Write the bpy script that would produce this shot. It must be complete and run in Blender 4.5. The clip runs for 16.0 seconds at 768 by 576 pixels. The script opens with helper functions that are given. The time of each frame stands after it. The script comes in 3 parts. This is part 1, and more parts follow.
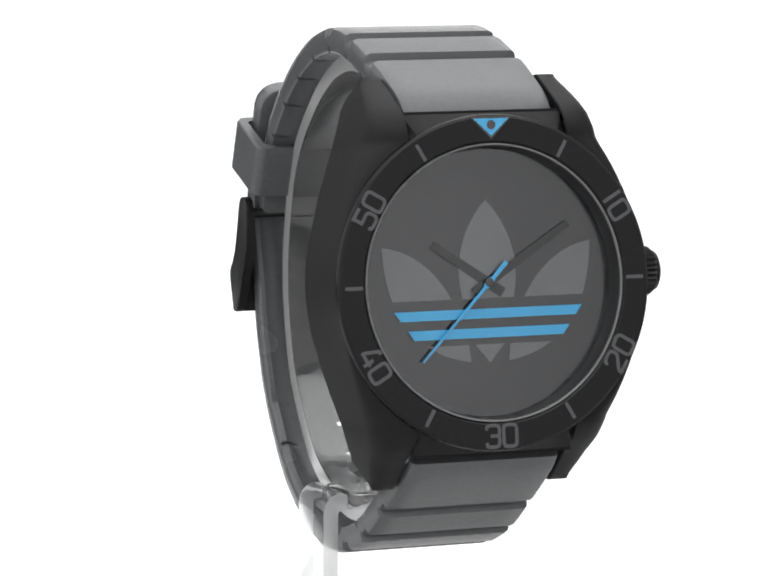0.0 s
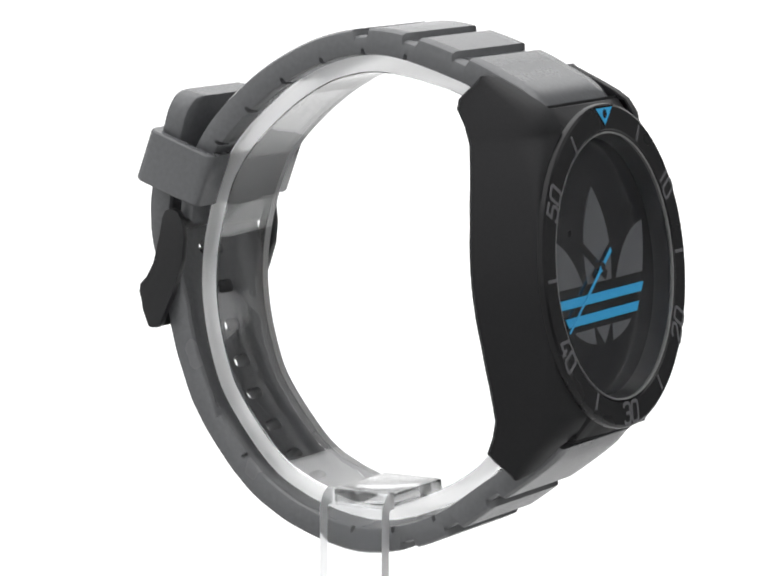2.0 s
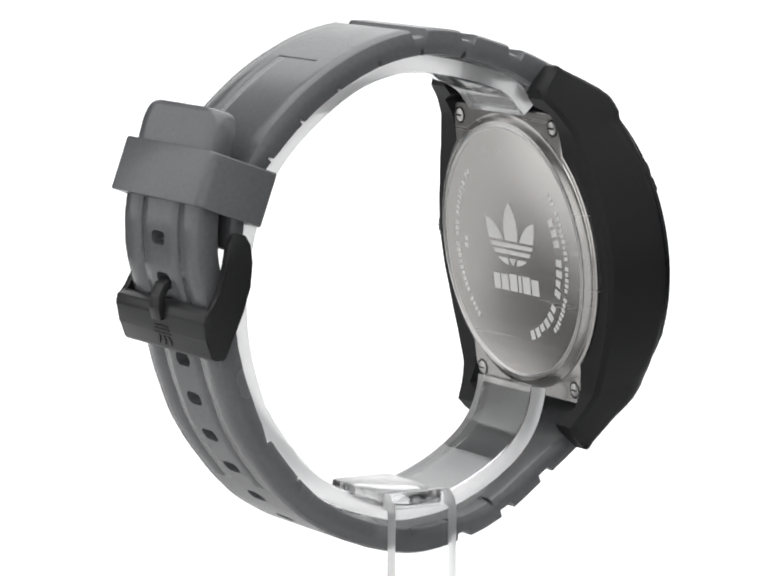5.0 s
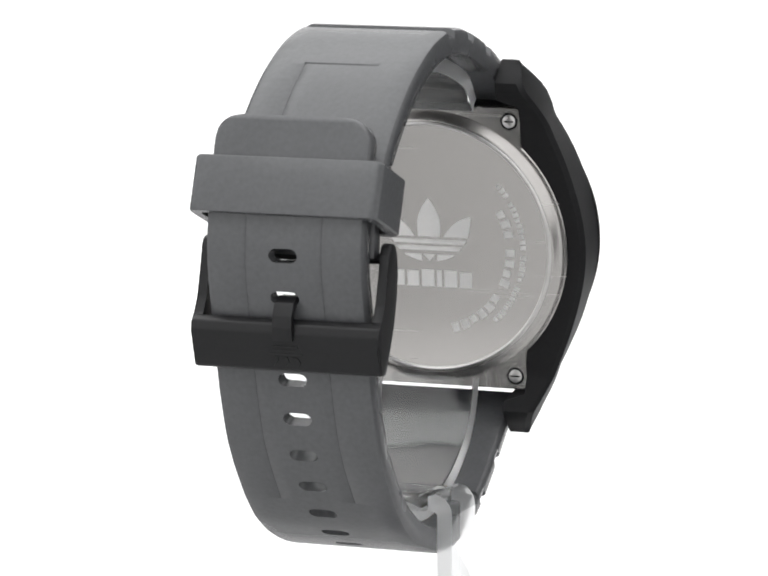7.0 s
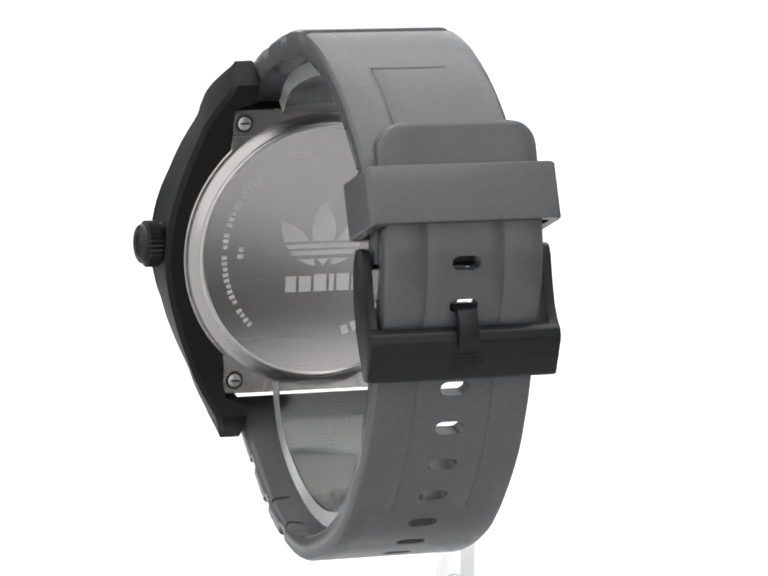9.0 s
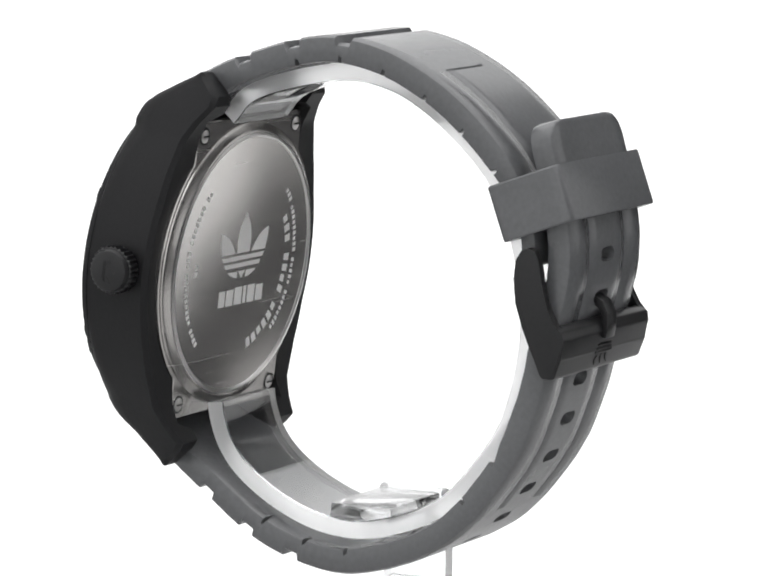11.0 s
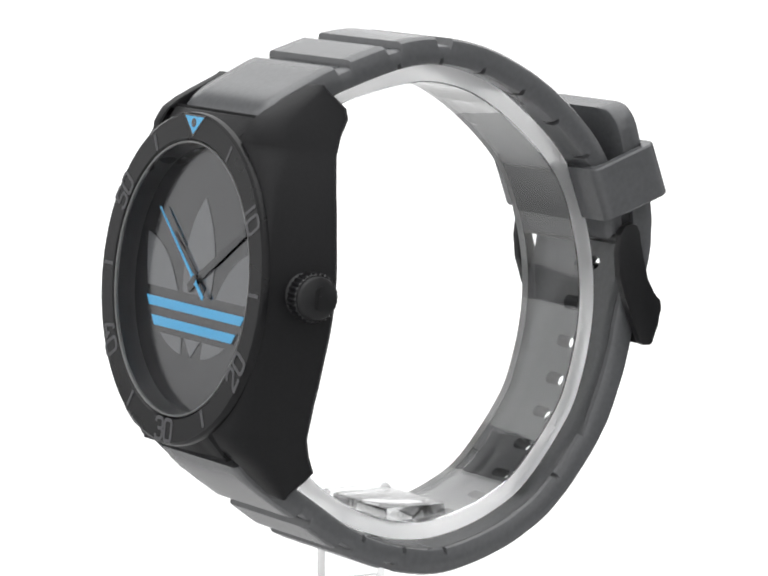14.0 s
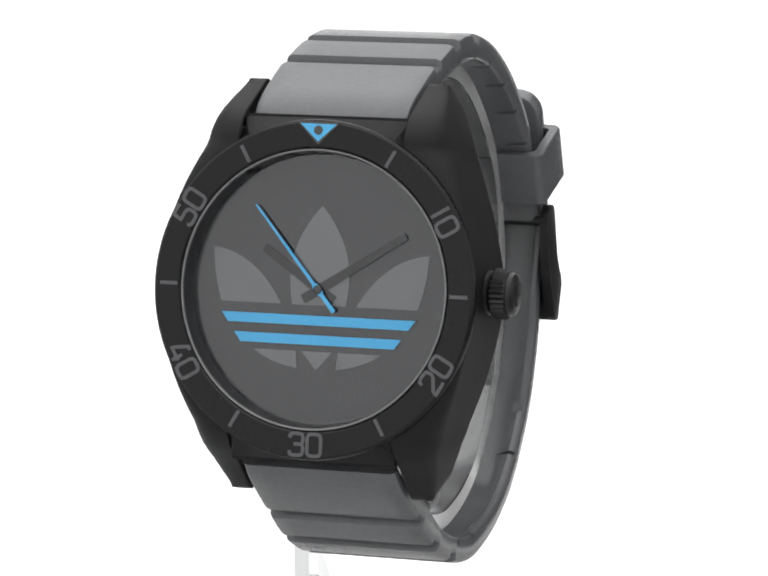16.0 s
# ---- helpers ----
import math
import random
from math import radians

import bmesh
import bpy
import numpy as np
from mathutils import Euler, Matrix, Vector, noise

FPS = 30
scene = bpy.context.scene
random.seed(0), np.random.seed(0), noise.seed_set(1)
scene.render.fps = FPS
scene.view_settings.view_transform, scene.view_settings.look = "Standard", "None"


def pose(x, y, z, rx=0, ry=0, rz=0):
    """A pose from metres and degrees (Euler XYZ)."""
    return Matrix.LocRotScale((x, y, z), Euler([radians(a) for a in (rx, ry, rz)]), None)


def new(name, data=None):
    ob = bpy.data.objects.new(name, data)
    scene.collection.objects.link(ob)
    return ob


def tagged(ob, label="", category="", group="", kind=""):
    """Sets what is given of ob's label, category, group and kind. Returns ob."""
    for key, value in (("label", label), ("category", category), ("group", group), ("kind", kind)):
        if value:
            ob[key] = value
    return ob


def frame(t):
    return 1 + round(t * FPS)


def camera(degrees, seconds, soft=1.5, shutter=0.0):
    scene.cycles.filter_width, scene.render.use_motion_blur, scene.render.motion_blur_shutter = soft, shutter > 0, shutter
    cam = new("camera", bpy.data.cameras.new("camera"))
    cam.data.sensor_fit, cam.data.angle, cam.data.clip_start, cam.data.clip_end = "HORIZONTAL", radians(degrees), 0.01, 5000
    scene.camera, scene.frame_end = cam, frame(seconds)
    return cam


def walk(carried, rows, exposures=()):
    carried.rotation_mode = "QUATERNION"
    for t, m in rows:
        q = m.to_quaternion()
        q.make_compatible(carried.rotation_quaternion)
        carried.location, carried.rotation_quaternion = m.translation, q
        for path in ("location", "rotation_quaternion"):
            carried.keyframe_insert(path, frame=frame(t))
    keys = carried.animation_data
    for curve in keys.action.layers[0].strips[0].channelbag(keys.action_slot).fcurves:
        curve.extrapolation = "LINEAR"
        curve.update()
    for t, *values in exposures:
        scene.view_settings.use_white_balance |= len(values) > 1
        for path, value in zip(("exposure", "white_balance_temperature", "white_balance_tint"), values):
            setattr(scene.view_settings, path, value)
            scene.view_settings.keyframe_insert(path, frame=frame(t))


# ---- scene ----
# ---------- camera ----------
cam = camera(11.07, 16.0, soft=2.0)
EYE = pose(0.0, -0.55, 0.1676, 82.552, -0.374, 0.0955)
walk(cam, [(0.0, EYE), (16.0, EYE)])

# ---------- world and studio light ----------
world = bpy.data.worlds.new("world")
world.use_nodes = True
world.node_tree.nodes["Background"].inputs[0].default_value = (1, 1, 1, 1)
world.node_tree.nodes["Background"].inputs[1].default_value = 0.02
scene.world = world
scene.view_settings.exposure = 0.0

GLOW_BACK = 1.15      # translucent white backdrop
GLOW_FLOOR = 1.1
# panels out of view, added to light the watch and fill its reflections
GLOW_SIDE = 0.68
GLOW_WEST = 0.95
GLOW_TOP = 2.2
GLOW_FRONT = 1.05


# ---------- materials ----------
def material(name):
    m = bpy.data.materials.new(name)
    m.use_nodes = True
    nt = m.node_tree
    return m, nt, nt.nodes["Principled BSDF"]


def grained(name, dark, light, rough, scale=900.0, bump=0.02, metal=0.0, spec=0.5, big=60.0, rough_var=0.08, coat=0.0):
    """A surface with fine grain, soft larger blotches, uneven gloss and a fine relief."""
    m, nt, b = material(name)
    tex = nt.nodes.new("ShaderNodeTexCoord")
    fine = nt.nodes.new("ShaderNodeTexNoise")
    fine.inputs["Scale"].default_value, fine.inputs["Detail"].default_value = scale, 4
    broad = nt.nodes.new("ShaderNodeTexNoise")
    broad.inputs["Scale"].default_value, broad.inputs["Detail"].default_value = big, 3
    for n in (fine, broad):
        nt.links.new(tex.outputs["Object"], n.inputs["Vector"])
    mix = nt.nodes.new("ShaderNodeMath")
    mix.operation = "MULTIPLY_ADD"
    mix.inputs[1].default_value = 0.5
    half = nt.nodes.new("ShaderNodeMath")
    half.operation = "MULTIPLY"
    half.inputs[1].default_value = 0.5
    nt.links.new(fine.outputs["Fac"], half.inputs[0])
    nt.links.new(broad.outputs["Fac"], mix.inputs[0])
    nt.links.new(half.outputs[0], mix.inputs[2])
    ramp = nt.nodes.new("ShaderNodeValToRGB")
    ramp.color_ramp.elements[0].position, ramp.color_ramp.elements[1].position = 0.3, 0.7
    ramp.color_ramp.elements[0].color, ramp.color_ramp.elements[1].color = (*dark, 1), (*light, 1)
    nt.links.new(mix.outputs[0], ramp.inputs[0])
    nt.links.new(ramp.outputs[0], b.inputs["Base Color"])
    rr = nt.nodes.new("ShaderNodeMapRange")
    rr.inputs["To Min"].default_value, rr.inputs["To Max"].default_value = rough - rough_var, rough + rough_var
    nt.links.new(broad.outputs["Fac"], rr.inputs["Value"])
    nt.links.new(rr.outputs[0], b.inputs["Roughness"])
    bp = nt.nodes.new("ShaderNodeBump")
    bp.inputs["Strength"].default_value, bp.inputs["Distance"].default_value = bump * 10, 0.0001
    nt.links.new(fine.outputs["Fac"], bp.inputs["Height"])
    nt.links.new(bp.outputs[0], b.inputs["Normal"])
    b.inputs["Metallic"].default_value = metal
    b.inputs["Specular IOR Level"].default_value = spec
    b.inputs["Coat Weight"].default_value = coat
    return m


def brushed_steel():
    m, nt, b = material("brushed_steel")
    tex = nt.nodes.new("ShaderNodeTexCoord")
    mp = nt.nodes.new("ShaderNodeMapping")
    mp.inputs["Scale"].default_value = (40, 40, 1500)
    ns = nt.nodes.new("ShaderNodeTexNoise")
    ns.inputs["Scale"].default_value, ns.inputs["Detail"].default_value = 1.0, 5
    nt.links.new(tex.outputs["Object"], mp.inputs[0])
    nt.links.new(mp.outputs[0], ns.inputs["Vector"])
    ramp = nt.nodes.new("ShaderNodeValToRGB")
    ramp.color_ramp.elements[0].color, ramp.color_ramp.elements[1].color = (0.5, 0.485, 0.47, 1), (0.57, 0.552, 0.537, 1)
    nt.links.new(ns.outputs["Fac"], ramp.inputs[0])
    nt.links.new(ramp.outputs[0], b.inputs["Base Color"])
    rr = nt.nodes.new("ShaderNodeMapRange")
    rr.inputs["To Min"].default_value, rr.inputs["To Max"].default_value = 0.22, 0.3
    nt.links.new(ns.outputs["Fac"], rr.inputs["Value"])
    nt.links.new(rr.outputs[0], b.inputs["Roughness"])
    b.inputs["Metallic"].default_value = 1.0
    b.inputs["Anisotropic"].default_value = 0.25
    return m


def clear_plastic():
    m, nt, b = material("clear_acrylic")
    tex = nt.nodes.new("ShaderNodeTexCoord")
    ns = nt.nodes.new("ShaderNodeTexNoise")
    ns.inputs["Scale"].default_value, ns.inputs["Detail"].default_value = 120, 2
    nt.links.new(tex.outputs["Object"], ns.inputs["Vector"])
    bp = nt.nodes.new("ShaderNodeBump")
    bp.inputs["Strength"].default_value, bp.inputs["Distance"].default_value = 0.06, 0.0003
    nt.links.new(ns.outputs["Fac"], bp.inputs["Height"])
    nt.links.new(bp.outputs[0], b.inputs["Normal"])
    b.inputs["Base Color"].default_value = (0.985, 0.988, 0.99, 1)
    b.inputs["Transmission Weight"].default_value = 1.0
    b.inputs["Sheen Weight"].default_value, b.inputs["Sheen Roughness"].default_value = 0.12, 0.35   # paler towards grazing views
    b.inputs["Roughness"].default_value = 0.02
    b.inputs["IOR"].default_value = 1.49
    return m


def cut_edge():
    """White edge of clear acrylic: part cloudy, part see-through."""
    m, nt, b = material("cloudy_acrylic_edge")
    tex, ns = nt.nodes.new("ShaderNodeTexCoord"), nt.nodes.new("ShaderNodeTexNoise")
    ns.inputs["Scale"].default_value, ns.inputs["Detail"].default_value = 260, 4
    nt.links.new(tex.outputs["Object"], ns.inputs["Vector"])
    rr = nt.nodes.new("ShaderNodeMapRange")
    rr.inputs["To Min"].default_value, rr.inputs["To Max"].default_value = 0.22, 0.42
    nt.links.new(ns.outputs["Fac"], rr.inputs["Value"])
    nt.links.new(rr.outputs[0], b.inputs["Roughness"])
    b.inputs["Base Color"].default_value = (0.97, 0.972, 0.975, 1)
    b.inputs["Transmission Weight"].default_value = 0.72
    b.inputs["IOR"].default_value = 1.49
    return m


def crystal_glass(name, tint, rough, base, power, start=0.0, full=1.0):
    """A thin clear sheet with a mirror gloss that grows towards grazing views, between start and full."""
    m, nt, b = material(name)
    out = nt.nodes["Material Output"]
    tr, gl = nt.nodes.new("ShaderNodeBsdfTransparent"), nt.nodes.new("ShaderNodeBsdfGlossy")
    tr.inputs[0].default_value = (*tint, 1)
    gl.inputs["Roughness"].default_value = rough
    mx = nt.nodes.new("ShaderNodeMixShader")
    lw, pw, ml = nt.nodes.new("ShaderNodeLayerWeight"), nt.nodes.new("ShaderNodeMath"), nt.nodes.new("ShaderNodeMath")
    pw.operation, pw.inputs[1].default_value = "POWER", power
    ml.operation, ml.inputs[1].default_value, ml.inputs[2].default_value = "MULTIPLY_ADD", 0.97 - base, base
    lw.inputs[0].default_value = 0.5
    late = nt.nodes.new("ShaderNodeMapRange")
    late.inputs["From Min"].default_value, late.inputs["From Max"].default_value = start, full
    nt.links.new(lw.outputs["Facing"], late.inputs["Value"])
    nt.links.new(late.outputs[0], pw.inputs[0])
    nt.links.new(pw.outputs[0], ml.inputs[0])
    nt.links.new(ml.outputs[0], mx.inputs[0])
    nt.links.new(tr.outputs[0], mx.inputs[1])
    nt.links.new(gl.outputs[0], mx.inputs[2])
    nt.links.new(mx.outputs[0], out.inputs[0])
    nt.nodes.remove(b)
    return m


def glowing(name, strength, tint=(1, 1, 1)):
    """White panel that gives off light itself, in place of studio lamps."""
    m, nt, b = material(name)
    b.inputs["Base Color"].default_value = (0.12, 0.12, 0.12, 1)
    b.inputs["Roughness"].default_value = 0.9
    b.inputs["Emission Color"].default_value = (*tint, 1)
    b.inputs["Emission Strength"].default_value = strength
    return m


RUBBER = grained("grey_silicone_rubber", (0.084, 0.086, 0.090), (0.108, 0.110, 0.115), 0.24, 1400, 0.003, spec=0.5)
BLACK = grained("matt_black_plastic", (0.008, 0.008, 0.0088), (0.0115, 0.0115, 0.0125), 0.5, 2200, 0.02, spec=0.2)
BEZEL_BLACK = grained("satin_black_bezel", (0.005, 0.005, 0.0057), (0.0075, 0.0075, 0.0083), 0.27, 2600, 0.008, spec=0.25)
BUCKLE_BLACK = grained("black_coated_steel", (0.008, 0.008, 0.0088), (0.012, 0.012, 0.013), 0.36, 1800, 0.01, spec=0.35)
STEEL = brushed_steel()
POLISHED = grained("polished_steel", (0.6, 0.59, 0.58), (0.7, 0.69, 0.68), 0.32, 900, 0.004, metal=1.0)
ETCHED = grained("etched_light_steel", (0.8, 0.795, 0.785), (0.86, 0.855, 0.845), 0.5, 3000, 0.01, metal=0.85)
# dial and leaf gloss stand in for the reflection left off the crystal
DIAL_BLACK = grained("dark_dial_with_crystal_gloss", (0.015, 0.0153, 0.0163), (0.019, 0.0193, 0.0206), 0.14, 3500, 0.0, spec=1.0, rough_var=0.01)
LEAF_GREY = grained("grey_dial_print", (0.098, 0.1, 0.105), (0.11, 0.112, 0.117), 0.14, 3500, 0.0, spec=1.0, rough_var=0.01)
PRINT_GREY = grained("grey_bezel_print", (0.08, 0.08, 0.084), (0.105, 0.105, 0.11), 0.6, 3500, 0.01, spec=0.3)
BLUE = grained("sky_blue_paint", (0.04, 0.33, 0.62), (0.05, 0.37, 0.67), 0.14, 2500, 0.0, spec=0.7, rough_var=0.01)
POINTER_DARK = grained("smoked_black_pointer", (0.016, 0.016, 0.017), (0.022, 0.022, 0.023), 0.06, 2500, 0.0, spec=0.8, rough_var=0.01)
GASKET = grained("grey_crystal_edge", (0.13, 0.13, 0.13), (0.18, 0.18, 0.18), 0.3, 2500, 0.004, spec=0.6)
# black wall paled to grey: the crystal's reflection put into its colour
RING_VEILED = grained("veiled_dark_ring", (0.038, 0.038, 0.0395), (0.044, 0.044, 0.0455), 0.3, 2500, 0.004, spec=0.5)
SMOKED = grained("smoked_grey_pointer", (0.02, 0.02, 0.021), (0.025, 0.025, 0.026), 0.14, 2500, 0.0, spec=0.7, rough_var=0.01)
CLEAR = clear_plastic()
EDGE = cut_edge()
THIN = crystal_glass("thin_clear_acrylic", (0.96, 0.963, 0.966), 0.05, 0.03, 4.0)
FROSTED = grained("frosted_white_acrylic", (0.8, 0.8, 0.81), (0.86, 0.86, 0.87), 0.4, 300, 0.01)
GLASS = crystal_glass("mineral_glass", (0.985, 0.987, 0.99), 0.02, 0.0, 1.2, start=0.66, full=0.92)

# ---------- building helpers (millimetres in, metres out) ----------
FACE_TILT = radians(6.6)
SN, CS = math.sin(FACE_TILT), math.cos(FACE_TILT)
# case space: x to three o'clock, y to twelve o'clock, z out of the dial; origin at the middle of the bezel's front
CASE = Matrix(((1, 0, 0, 0), (0, SN, -CS, -34.4), (0, CS, SN, 100.0), (0, 0, 0, 1))) @ Matrix.Diagonal((0.99, 0.99, 1, 1))
BACKED = CASE @ Matrix.Diagonal((1.012, 1.012, 1, 1))
PLAIN = Matrix.Identity(4)
UP = Matrix.Translation((0, 0, 100.0))   # ring space: heights from the dial's middle
MM = Matrix.Scale(0.001, 4)


def part(name, bm, mat, parent, label="", space=CASE, sharp=35):
    """Links a bmesh, drawn in millimetres, as one mesh under a thing or a part."""
    bmesh.ops.recalc_face_normals(bm, faces=bm.faces)
    bm.transform(MM @ space)
    me = bpy.data.meshes.new(name)
    bm.to_mesh(me)
    bm.free()
    for p in me.polygons:
        p.use_smooth = True
    me.set_sharp_from_angle(angle=radians(sharp))
    me.materials.append(mat)
    ob = new(name, me)
    ob.parent = parent
    if label:
        ob["label"] = label
    return ob


def prism(pts, lo, hi, bm=None, axis=2, bevel=0.0):
    """A polygon drawn in a plane and pulled along the third axis (2: x, y drawn; 0: y, z drawn)."""
    bm = bm or bmesh.new()
    at = (lambda p, h: (p[0], p[1], h)) if axis == 2 else (lambda p, h: (h, p[0], p[1]))
    a = [bm.verts.new(at(p, lo)) for p in pts]
    b = [bm.verts.new(at(p, hi)) for p in pts]
    n = len(pts)
    made = [bm.faces.new(a[::-1]), bm.faces.new(b)]
    made += [bm.faces.new((a[i], a[(i + 1) % n], b[(i + 1) % n], b[i])) for i in range(n)]
    if bevel:
        edges = list({e for f in made for e in f.edges})
        bmesh.ops.bevel(bm, geom=edges, offset=bevel, segments=2, profile=0.6, affect="EDGES", clamp_overlap=True)
    return bm


def turned(profile, seg=96, bm=None, closed=True, centre=(0, 0)):
    """A profile of (radius, height) turned about the axis."""
    bm = bm or bmesh.new()
    rows = []
    for r, h in profile:
        if r < 1e-6:
            rows.append([bm.verts.new((centre[0], centre[1], h))])
        else:
            rows.append([bm.verts.new((centre[0] + r * math.cos(2 * math.pi * i / seg), centre[1] + r * math.sin(2 * math.pi * i / seg), h)) for i in range(seg)])
    pairs = list(zip(rows, rows[1:])) + ([(rows[-1], rows[0])] if closed else [])
    for a, b in pairs:
        for i in range(seg):
            j = (i + 1) % seg
            q = [a[i % len(a)], a[j % len(a)], b[j % len(b)], b[i % len(b)]]
            q = list(dict.fromkeys(q))
            if len(q) > 2:
                bm.faces.new(q)
    return bm


def table(rows, x):
    return float(np.interp(x, [r[0] for r in rows], [r[1] for r in rows]))


# ---------- the studio: glowing white panels, unseen but for backdrop and light table ---
def sheet(name, size, m, mat, label):
    bm = bmesh.new()
    bmesh.ops.create_cube(bm, size=1.0, matrix=Matrix.Diagonal((*size, 1)))
    me = bpy.data.meshes.new(name)
    bm.to_mesh(me)
    bm.free()
    me.materials.append(mat)
    ob = new(name, me)
    ob.matrix_basis = m
    return tagged(ob, label, "studio", kind="structure")


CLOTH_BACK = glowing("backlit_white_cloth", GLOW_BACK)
PANEL_SIDE = glowing("side_glow_panel", GLOW_SIDE)
PANEL_WEST = glowing("west_glow_panel", GLOW_WEST)
PANEL_TOP = glowing("overhead_glow_panel", GLOW_TOP)
PANEL_FRONT = glowing("front_glow_panel", GLOW_FRONT)
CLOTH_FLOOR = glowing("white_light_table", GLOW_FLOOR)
DARK_FLOOR = grained("dark_grey_floor", (0.03, 0.03, 0.031), (0.05, 0.05, 0.052), 0.95, 500, 0.03, spec=0.1)
TABLE = grained("pale_grey_table", (0.42, 0.42, 0.42), (0.48, 0.48, 0.48), 0.6, 300, 0.01)
# unseen table, dull and cut short eastwards to dim undersides and case back
sheet("floor", (1.41, 1.41, 0.02), pose(-0.495, -0.505, -0.01), TABLE, "out-of-view pale grey table top, sized for light and reflections")
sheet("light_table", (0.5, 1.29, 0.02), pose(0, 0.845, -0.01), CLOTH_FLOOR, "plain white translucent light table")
# unseen ground, added so that crystal and steel reflect dark
sheet("ground", (5.0, 5.0, 0.02), pose(0, 0, -0.031), DARK_FLOOR, "out-of-view dark grey floor, added for dark reflections")
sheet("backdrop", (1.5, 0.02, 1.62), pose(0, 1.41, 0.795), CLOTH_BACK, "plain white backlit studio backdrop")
# side, front and top panels: unseen light sources added round the watch
sheet("panel_west", (0.02, 2.2, 1.6), pose(-1.21, -0.1, 0.8), PANEL_WEST, "unseen glowing side panel, added to light the watch")
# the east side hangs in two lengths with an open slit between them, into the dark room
sheet("panel_east_front", (0.02, 0.49, 1.6), pose(1.21, -0.955, 0.8), PANEL_SIDE, "unseen glowing side panel, added to light the watch")
sheet("panel_east_back", (0.02, 1.02, 1.6), pose(1.21, 0.21, 0.8), PANEL_SIDE, "unseen glowing side panel, added to light the watch")
sheet("panel_front", (2.4, 0.02, 1.6), pose(0, -1.21, 0.8), PANEL_FRONT, "unseen glowing front panel, added to light the watch")
sheet("panel_top", (2.4, 2.6, 0.02), pose(0, 0.1, 1.61), PANEL_TOP, "unseen glowing overhead panel, added to light the watch")

# ---------- the watch ----------
watch = new("wristwatch")
watch.empty_display_size = 0.02
tagged(watch, "black plastic wristwatch with grey rubber strap and blue stripes", "watch")

# half width of the case at a distance from its middle, and its front and back
HALF = [(0, 22.95), (3, 22.8), (6, 22.25), (9, 21.5), (12.8, 20.35), (20, 17.6), (26.3, 15.0), (28.2, 14.2)]
FRONT = [(0, -0.95), (19.5, -0.95), (21.2, -2.2), (22.4, -3.7), (23.6, -5.6), (25.8, -8.4), (27.2, -10.1), (27.7, -11.0)]
BACK = [(0, -11.0), (8, -11.05), (14, -11.35), (19, -11.9), (21.5, -13.2), (23.7, -14.8), (25.2, -14.0), (26.4, -12.8), (27.7, -11.7)]
# the lugs at twelve o'clock rise higher and end further out
FRONT_TOP = [(0, -0.95), (20.5, -0.95), (22.4, -1.9), (23.6, -3.2), (24.9, -5.2), (26.5, -7.8), (27.7, -9.8), (28.1, -10.5)]
BACK_TOP = [(0, -11.0), (8, -11.05), (14, -11.35), (19, -11.9), (21.5, -13.0), (24.6, -15.0), (25.6, -14.2), (26.6, -12.9), (28.1, -11.2)]
SLOT = 11.5


